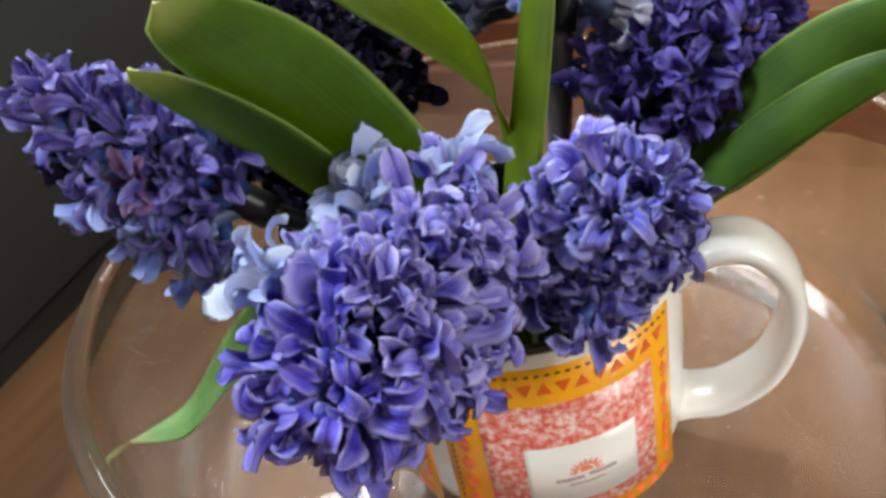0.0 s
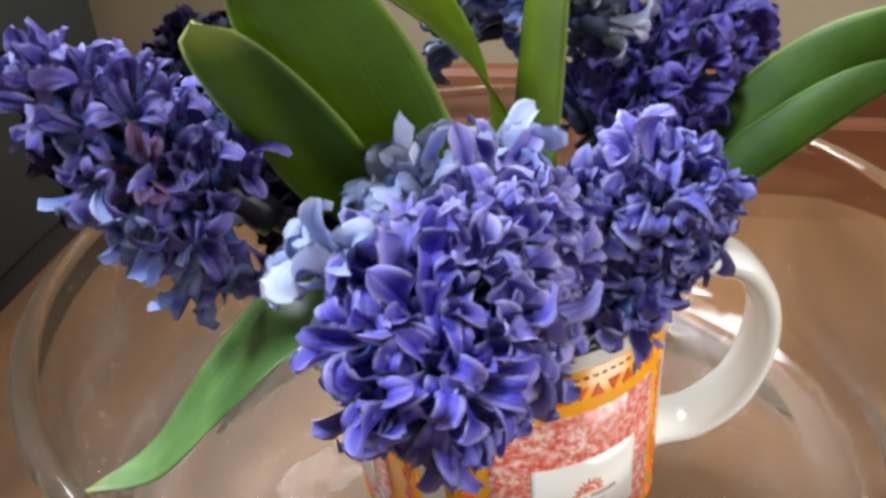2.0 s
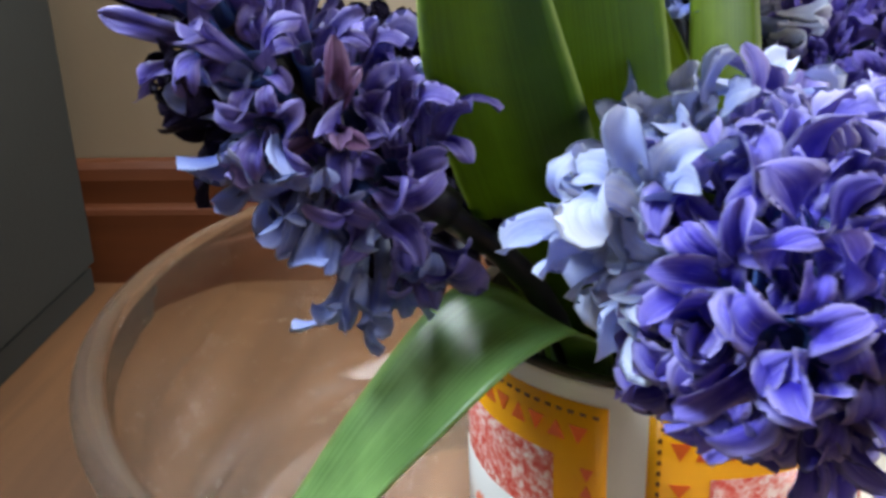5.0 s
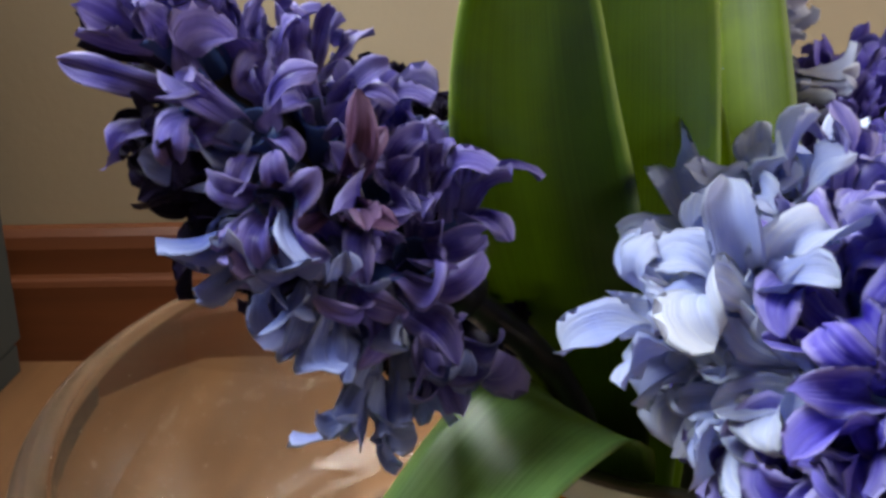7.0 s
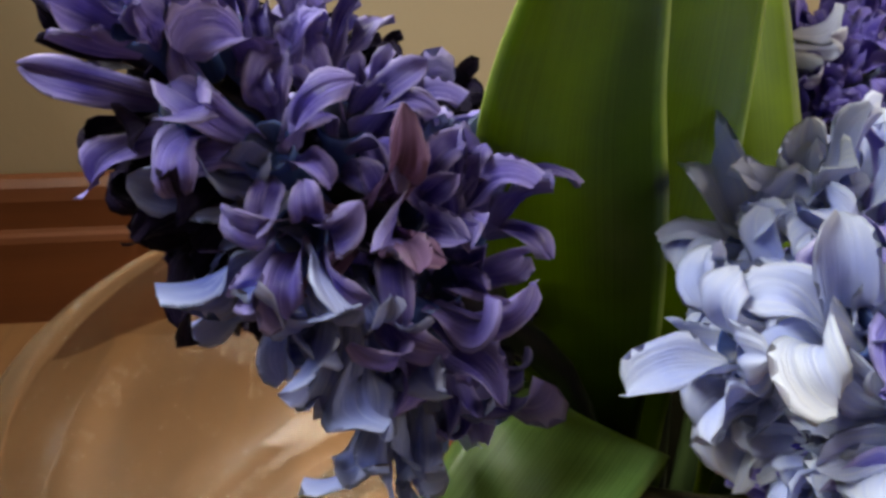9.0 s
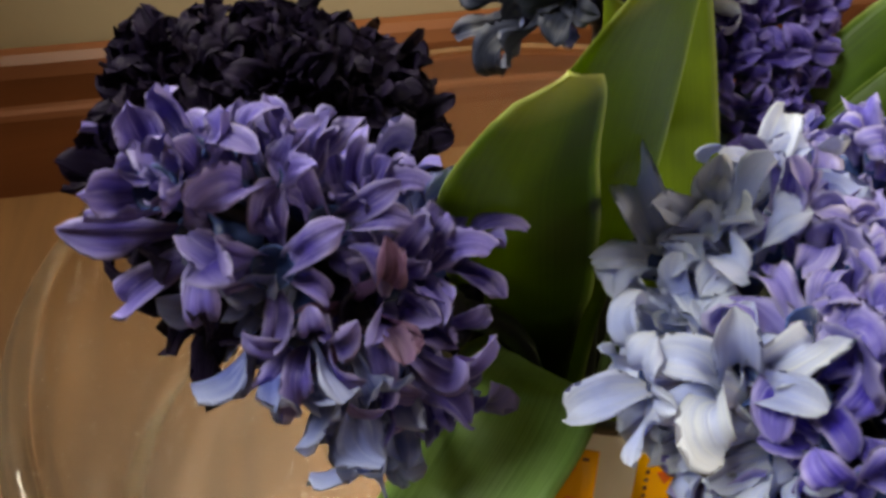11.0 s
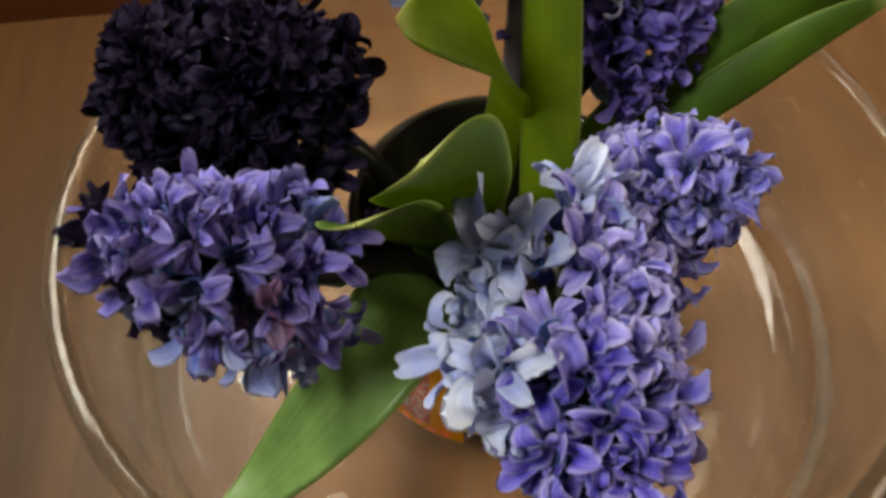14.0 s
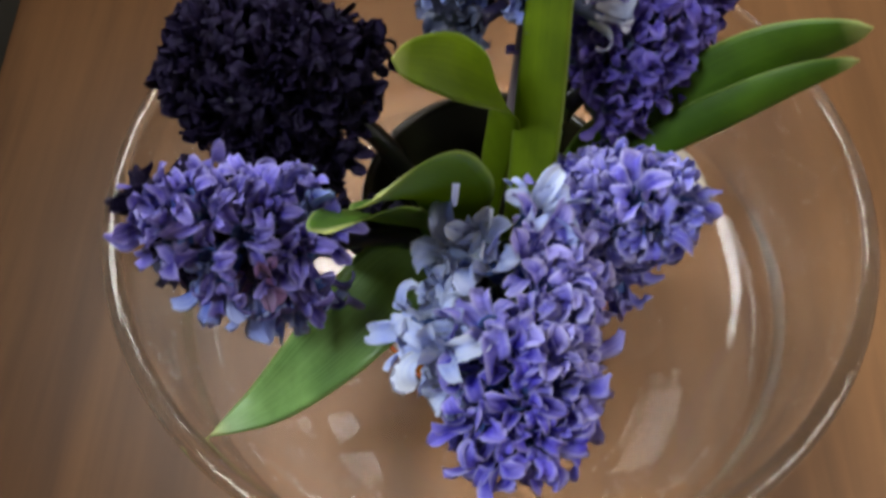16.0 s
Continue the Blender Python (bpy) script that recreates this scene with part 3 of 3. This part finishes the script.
def petal_mesh(name, length, width, start, curl, cup, ruffle, seed, blunt=0.62):
    """One tepal: rises from the throat and rolls outwards. x is outwards, z along the floret."""
    rng = random.Random(seed)
    n, w = 12, 10
    ph = [rng.uniform(0, 6.28) for _ in range(6)]
    spoon = rng.uniform(-1.0, 0.4)

    def lean(t):
        k = max(0.0, (t - 0.35) / 0.65)
        return radians(start + 20 * t + curl * k * k * (3 - 2 * k))

    path, x, z = [], 0.0029, 0.0
    for i in range(n + 1):
        path.append((x, z))
        a = lean((i + 0.5) / n)
        x += math.sin(a) * length / n
        z += math.cos(a) * length / n
    verts, uvs, faces = [], [], []
    for layer in (1, -1):
        for i, (x, z) in enumerate(path):
            t = i / n
            a = lean(t)
            nx, nz = -math.cos(a), math.sin(a)
            f = 0.46 + 0.54 * math.sin(min(1, t / 0.70) * math.pi / 2) if t < 0.72 else max(0.0, 1 - ((t - 0.72) / 0.28) ** 2.0) ** blunt
            hw = width / 2 * max(f, 0.16)
            for j in range(w + 1):
                u = j / w * 2 - 1
                # hollow along the middle, raised ribs beside it, waved rim
                off = cup * width * u * u * (0.5 + 0.5 * f)
                off -= 0.13 * width * math.exp(-(u / 0.26) ** 2) * min(1, 3 * t)
                off += 0.055 * width * math.cos(9.0 * u + ph[4]) * (1 - abs(u)) * min(1, 3 * t)
                off += ruffle * width * (math.sin(ph[0] + 4.5 * t + 0.8 * u) * u * u + 0.6 * math.sin(ph[1] + 8 * t) * u * t)
                off += 0.12 * width * math.sin(13 * t + 2 * ph[2]) * abs(u) ** 3 * min(1, 2 * t)
                off += 0.30 * width * max(0.0, t - 0.5) * u * math.sin(ph[3])
                off += 0.34 * width * max(0.0, (t - 0.55) / 0.45) ** 2 * (0.4 + 0.6 * u * u) * spoon
                off += layer * 0.00028 * (1 - u * u) * (1 - t * 0.6)
                sway = 0.09 * length * math.sin(ph[2]) * t * t
                verts.append((x + nx * off, u * hw + sway, z + nz * off))
                uvs.append(((u + 1) / 2, t))
    m = (n + 1) * (w + 1)
    for i in range(n):
        for j in range(w):
            p = i * (w + 1) + j
            faces.append((p, p + 1, p + w + 2, p + w + 1))
            faces.append((m + p + w + 1, m + p + w + 2, m + p + 1, m + p))
    me = mesh_of(name, verts, faces, uvs)
    bm = bmesh.new()
    bm.from_mesh(me)
    bmesh.ops.remove_doubles(bm, verts=bm.verts, dist=2e-5)
    bm.to_mesh(me)
    bm.free()
    return me


def floret_tube(name, length, r0, r1, r2):
    """The fleshy tube of a floret, swollen at its base and flaring at the mouth."""
    prof = [(0.0, 0.0), (r0 * 0.8, 0.0), (r0 * 1.15, length * 0.12), (r0, length * 0.4), (r1, length * 0.7), (r2, length), (r2 * 0.86, length * 1.0), (r1 * 0.7, length * 0.8), (0.0, length * 0.72)]
    seg, n = 12, len(prof)
    verts = [(r * math.cos(2 * math.pi * i / seg), r * math.sin(2 * math.pi * i / seg), z) for i in range(seg) for r, z in prof]
    # inside of the mouth takes the dark end, its shade given as colour
    uvs = [(i / seg, min(1, z / length) if k < 6 else 0.0) for i in range(seg) for k, (r, z) in enumerate(prof)]
    faces = [(i * n + k, ((i + 1) % seg) * n + k, ((i + 1) % seg) * n + k + 1, i * n + k + 1) for i in range(seg) for k in range(n - 1)]
    return mesh_of(name, verts, faces, uvs)


def petal_set(kind, material, tube_mat, wide=1.0, spread=1.0, long=1.0):
    """Shared petal and tube meshes of one flower colour."""
    rng = random.Random(kind)
    outer = []
    for i in range(13):
        curl = (rng.uniform(105, 205) if i % 4 else rng.uniform(25, 80)) * spread
        me = petal_mesh("petal_" + kind, rng.uniform(0.0112, 0.0152) * long, rng.uniform(0.0042, 0.0060) * wide, rng.uniform(4, 24), curl, rng.uniform(0.04, 0.32), rng.uniform(0.16, 0.44), i + 11, rng.uniform(0.48, 0.68))
        me.materials.append(material)
        outer.append(me)
    inner = []
    for i in range(4):
        me = petal_mesh("inner_petal_" + kind, rng.uniform(0.0090, 0.0120) * long, rng.uniform(0.0042, 0.0054) * wide, rng.uniform(2, 12), rng.uniform(0, 70) * spread, rng.uniform(0.1, 0.3), rng.uniform(0.05, 0.15), i + 41)
        me.materials.append(material)
        inner.append(me)
    bud = petal_mesh("bud_petal_" + kind, 0.0105, 0.0060, 16, -34, 0.28, 0.05, 71)
    bud.materials.append(material)
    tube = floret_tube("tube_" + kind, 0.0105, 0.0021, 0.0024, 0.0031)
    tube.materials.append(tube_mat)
    return outer, inner, bud, tube


SETS = {
    "blue": petal_set("blue", P_BLUE, T_BLUE),
    "lilac": petal_set("lilac", P_LILAC, T_BLUE),
    "pale": petal_set("pale", P_PALE, T_BLUE, 1.2, 0.75, 1.05),
    "violet": petal_set("violet", P_VIOLET, T_BLUE, 0.88, 0.7, 1.04),
    "lavender": petal_set("lavender", P_LAVENDER, T_BLUE),
    "purple": petal_set("purple", P_PURPLE, T_PALE, 0.95, 0.8),
    "slate": petal_set("slate", P_SLATE, T_PALE, 1.1, 0.6, 1.05),
    "ash": petal_set("ash", P_SLATE_SHADED, T_DARK, 1.2, 0.6),
    "white": petal_set("white", P_SLATE_LIT, T_PALE, 1.05, 0.8),
    "dark": petal_set("dark", P_DARK, T_DARK, 1.05, 0.7),
    "wilt": petal_set("wilt", P_WILT, T_DARK, 0.8, 0.3),
}


def floret(h, rng, kind, foot, d, g, closed=False, fan=0.55):
    """A floret at a point of the spike, its tube along d, with its petals round the mouth."""
    outer, inner, bud, tube = SETS[kind]
    f = link_mesh("floret", tube, None, h)
    f.matrix_local = Matrix.Translation(foot) @ d.to_track_quat("Z", "X").to_matrix().to_4x4() @ Matrix.Rotation(rng.uniform(0, 6.28), 4, "Z") @ Matrix.Scale(g, 4)
    turn = rng.uniform(0, 1.0)
    for k in range(6):
        p = link_mesh("petal", bud if closed else rng.choice(outer), None, f)
        p.matrix_local = Matrix.Translation((0, 0, 0.0078)) @ Matrix.Rotation(2 * math.pi * (k + turn) / 6 + rng.uniform(-0.16, 0.16), 4, "Z") @ Matrix.Rotation(rng.uniform(-0.38, 0.32), 4, "Y") @ Matrix.Rotation(rng.uniform(-0.4, 0.4), 4, "X") @ Matrix.Scale(rng.uniform(0.78, 1.15), 4)
    if not closed and rng.random() < fan:
        for k in range(3):
            p = link_mesh("petal", rng.choice(inner), None, f)
            p.matrix_local = Matrix.Translation((0, 0, 0.0086)) @ Matrix.Rotation(2 * math.pi * (k + turn + 0.5) / 3 + rng.uniform(-0.2, 0.2), 4, "Z") @ Matrix.Scale(rng.uniform(0.85, 1.1), 4)


def hyacinth(colour, base, tip, radius, florets, label, seed=1, stem_mat=None, thick=1.0, droop=0.0, forward=0.0, size=0.95, sides=(), single=()):
    """A flower spike: a stem from the mug, and florets set round its axis from base to tip.
    sides: (colour, direction, share along the spike, weight): florets on that side have this colour.
    single: (colour, mouth, direction, size): florets that stand apart from the rest."""
    rng = random.Random(seed)
    base, tip = Vector(base), Vector(tip)
    axis = tip - base
    length = axis.length
    axis.normalize()
    ref = axis.orthogonal().normalized()
    bi = axis.cross(ref)
    h = tagged(new("hyacinth"), label, "flower", "hyacinths in the mug")
    root = Vector((CX + 0.2 * (base.x - CX), CY + 0.2 * (base.y - CY), 0.013))
    out = Vector((base.x - CX, base.y - CY, 0)).normalized()
    mid = Vector((CX, CY, 0.083)) + out * min(0.033, 0.7 * math.hypot(base.x - CX, base.y - CY))
    link_mesh("stem", tube_mesh("stem", [root, mid, base, base + axis * length * 0.5, tip - axis * 0.004], [r * thick for r in (0.0034, 0.0036, 0.0036, 0.0030, 0.0014)]), stem_mat or M_STEM, h)
    link_mesh("rachis", tube_mesh("rachis", [base - axis * 0.004, base + axis * length * 0.5, tip - axis * 0.002], [0.0046, 0.0042, 0.0022]), M_STEM_SHADED, h)
    taken = []
    for kind, mouth, d, g in single:
        d = Vector(d).normalized()
        mouth = Vector(mouth)
        taken.append(mouth)
        floret(h, rng, kind, mouth - d * (0.0105 * g), d, g, fan=0.0)
    for i in range(florets):
        t = (i + 0.5) / florets
        a = i * 2.39996 + rng.uniform(-0.25, 0.25)
        s = t ** 0.9
        rad = ref * math.cos(a) + bi * math.sin(a)
        lift = forward + 0.55 * s ** 2 + (0.9 * max(0.0, s - 0.72) / 0.28) + rng.uniform(-0.16, 0.16)
        d = (rad + axis * lift * 1.1 + Vector((0, 0, -droop))).normalized()
        kind = colour
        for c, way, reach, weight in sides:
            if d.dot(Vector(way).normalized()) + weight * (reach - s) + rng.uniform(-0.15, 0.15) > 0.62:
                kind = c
        taper = 1.0 - 0.30 * max(0.0, s - 0.6) / 0.4
        g = size * (0.55 + 0.45 * taper) * rng.uniform(0.88, 1.12)
        foot = base + axis * (length * s * 0.96) + d * max(0.0012, radius * taper - 0.0195 * g)
        if any((foot + d * 0.011 * g - q).length < 0.0055 for q in taken):
            continue
        if kind == "pale" and rng.random() < 0.1:
            continue
        floret(h, rng, kind, foot, d, g, s > 0.93)
    return h


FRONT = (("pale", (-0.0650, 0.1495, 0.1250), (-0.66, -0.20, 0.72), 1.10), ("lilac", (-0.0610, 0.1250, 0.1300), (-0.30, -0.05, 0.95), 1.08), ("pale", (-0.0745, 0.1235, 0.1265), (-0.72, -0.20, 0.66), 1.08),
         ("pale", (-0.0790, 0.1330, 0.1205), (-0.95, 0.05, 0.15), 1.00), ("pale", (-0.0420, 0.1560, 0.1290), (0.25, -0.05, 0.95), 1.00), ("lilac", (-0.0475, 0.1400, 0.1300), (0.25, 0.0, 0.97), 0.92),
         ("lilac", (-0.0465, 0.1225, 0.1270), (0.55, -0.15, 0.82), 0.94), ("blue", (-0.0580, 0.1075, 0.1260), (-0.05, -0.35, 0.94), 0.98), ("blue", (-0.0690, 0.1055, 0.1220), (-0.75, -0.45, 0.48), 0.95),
         ("blue", (-0.0560, 0.0985, 0.1200), (0.05, -0.78, 0.62), 0.92), ("blue", (-0.0655, 0.0985, 0.1165), (-0.62, -0.75, 0.20), 0.92))
FRONT_LOW = (("blue", (-0.0580, 0.0960, 0.1120), (0.0, -0.98, 0.0), 0.90), ("blue", (-0.0500, 0.0985, 0.1165), (0.55, -0.72, 0.42), 0.92), ("blue", (-0.0500, 0.1010, 0.1075), (0.30, -0.60, -0.72), 0.90),
             ("blue", (-0.0605, 0.1005, 0.1070), (-0.15, -0.60, -0.76), 0.90), ("blue", (-0.0680, 0.1035, 0.1130), (-0.85, -0.50, -0.15), 0.90), ("lilac", (-0.0420, 0.1080, 0.1170), (0.85, -0.30, 0.40), 0.92),
             ("lilac", (-0.0370, 0.1260, 0.1170), (0.92, 0.05, 0.35), 0.92))
# lilac side: light falling from the right is put into the petal colour
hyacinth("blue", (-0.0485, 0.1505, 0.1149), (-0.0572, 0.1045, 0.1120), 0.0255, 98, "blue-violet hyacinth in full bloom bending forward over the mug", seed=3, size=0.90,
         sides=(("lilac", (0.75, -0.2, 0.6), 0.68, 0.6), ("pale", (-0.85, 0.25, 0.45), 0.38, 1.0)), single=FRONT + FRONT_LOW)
# dark florets put the shade of the spike's outer side into petal colour
SIDE = (("violet", (-0.1320, 0.1545, 0.1470), (-0.70, -0.42, 0.55), 1.00), ("wilt", (-0.1145, 0.1485, 0.1335), (-0.10, -0.85, 0.40), 0.95), ("violet", (-0.1245, 0.1505, 0.1425), (-0.40, -0.68, 0.60), 0.92),
        ("violet", (-0.1225, 0.1465, 0.1345), (-0.35, -0.90, 0.05), 0.92), ("slate", (-0.1240, 0.1525, 0.1275), (-0.50, -0.62, -0.55), 0.92), ("slate", (-0.1165, 0.1495, 0.1235), (-0.15, -0.80, -0.52), 0.95),
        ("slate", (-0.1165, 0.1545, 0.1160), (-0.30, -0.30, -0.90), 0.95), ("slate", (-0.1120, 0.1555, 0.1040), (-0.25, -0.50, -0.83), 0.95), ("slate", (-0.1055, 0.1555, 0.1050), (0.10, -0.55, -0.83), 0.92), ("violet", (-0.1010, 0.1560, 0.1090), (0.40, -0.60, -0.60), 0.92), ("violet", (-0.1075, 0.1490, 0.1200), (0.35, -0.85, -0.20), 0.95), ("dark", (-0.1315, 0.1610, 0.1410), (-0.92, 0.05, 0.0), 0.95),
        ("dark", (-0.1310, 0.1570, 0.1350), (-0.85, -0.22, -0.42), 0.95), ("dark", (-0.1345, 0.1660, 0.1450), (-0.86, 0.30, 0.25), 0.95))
# the three dark ones stand in for the shade in the gap by the stem
SIDE_TOP = (("violet", (-0.1135, 0.1660, 0.1400), (-0.22, 0.20, 0.95), 0.98), ("violet", (-0.1230, 0.1685, 0.1455), (-0.35, 0.30, 0.90), 0.98), ("slate", (-0.1040, 0.1675, 0.1320), (-0.15, 0.35, 0.92), 1.00),
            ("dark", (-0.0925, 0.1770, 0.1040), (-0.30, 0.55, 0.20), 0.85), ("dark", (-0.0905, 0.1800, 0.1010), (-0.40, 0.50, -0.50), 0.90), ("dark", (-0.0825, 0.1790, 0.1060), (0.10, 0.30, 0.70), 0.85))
# the dark side is painted shade too, set by direction
hyacinth("violet", (-0.0970, 0.1665, 0.1150), (-0.1315, 0.1595, 0.1495), 0.0212, 38, "violet hyacinth leaning out over the rim of the bowl", seed=5, forward=0.65, size=0.92, stem_mat=M_STEM_SHADED, thick=0.75,
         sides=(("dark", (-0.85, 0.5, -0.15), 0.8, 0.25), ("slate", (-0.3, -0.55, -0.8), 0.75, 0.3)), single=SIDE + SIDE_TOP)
hyacinth("lavender", (-0.0225, 0.1705, 0.0930), (-0.0025, 0.1580, 0.1190), 0.0212, 74, "lavender blue hyacinth leaning out beside the mug handle", seed=8, droop=0.22, size=0.85,
         sides=(("lilac", (-0.50, -0.1, 0.85), 0.5, 0.3),),
         single=(("lilac", (-0.0140, 0.1560, 0.1275), (-0.25, -0.20, 0.95), 1.05), ("lavender", (-0.0095, 0.1490, 0.1200), (0.10, -0.75, 0.65), 0.92), ("lavender", (-0.0160, 0.1450, 0.0935), (0.05, -0.80, -0.55), 1.00), ("lavender", (0.0005, 0.1600, 0.1190), (0.65, -0.10, 0.65), 0.80)))
hyacinth("purple", (-0.0122, 0.2114, 0.1046), (0.0245, 0.2234, 0.1330), 0.0230, 60, "deep purple hyacinth at the back of the bunch", seed=12, size=0.88)
# ash florets carry the left side's shade in their colour, white ones the light
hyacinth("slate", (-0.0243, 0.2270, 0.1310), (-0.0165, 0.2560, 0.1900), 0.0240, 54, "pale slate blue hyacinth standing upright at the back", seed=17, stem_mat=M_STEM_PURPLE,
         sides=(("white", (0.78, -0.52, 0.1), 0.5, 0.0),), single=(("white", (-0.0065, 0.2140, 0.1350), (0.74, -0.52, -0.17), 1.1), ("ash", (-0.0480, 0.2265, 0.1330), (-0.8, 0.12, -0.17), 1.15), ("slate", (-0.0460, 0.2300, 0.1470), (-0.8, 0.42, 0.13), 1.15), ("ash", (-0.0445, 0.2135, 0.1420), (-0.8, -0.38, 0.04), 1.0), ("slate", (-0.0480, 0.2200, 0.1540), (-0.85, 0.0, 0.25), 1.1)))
hyacinth("dark", (-0.0850, 0.2190, 0.1030), (-0.1205, 0.2305, 0.1240), 0.0300, 136, "very dark aubergine hyacinth leaning towards the wall", seed=21, size=0.92, stem_mat=M_STEM_SHADED)

# ---------------------------------------------------------------- floor
floor = setting("floor", box_bm(ROOM_X0, ROOM_X1, ROOM_Y0, ROOM_Y1, -0.03, 0.0), M_FLOOR, "warm brown wooden floor with long straight grain", "floor")
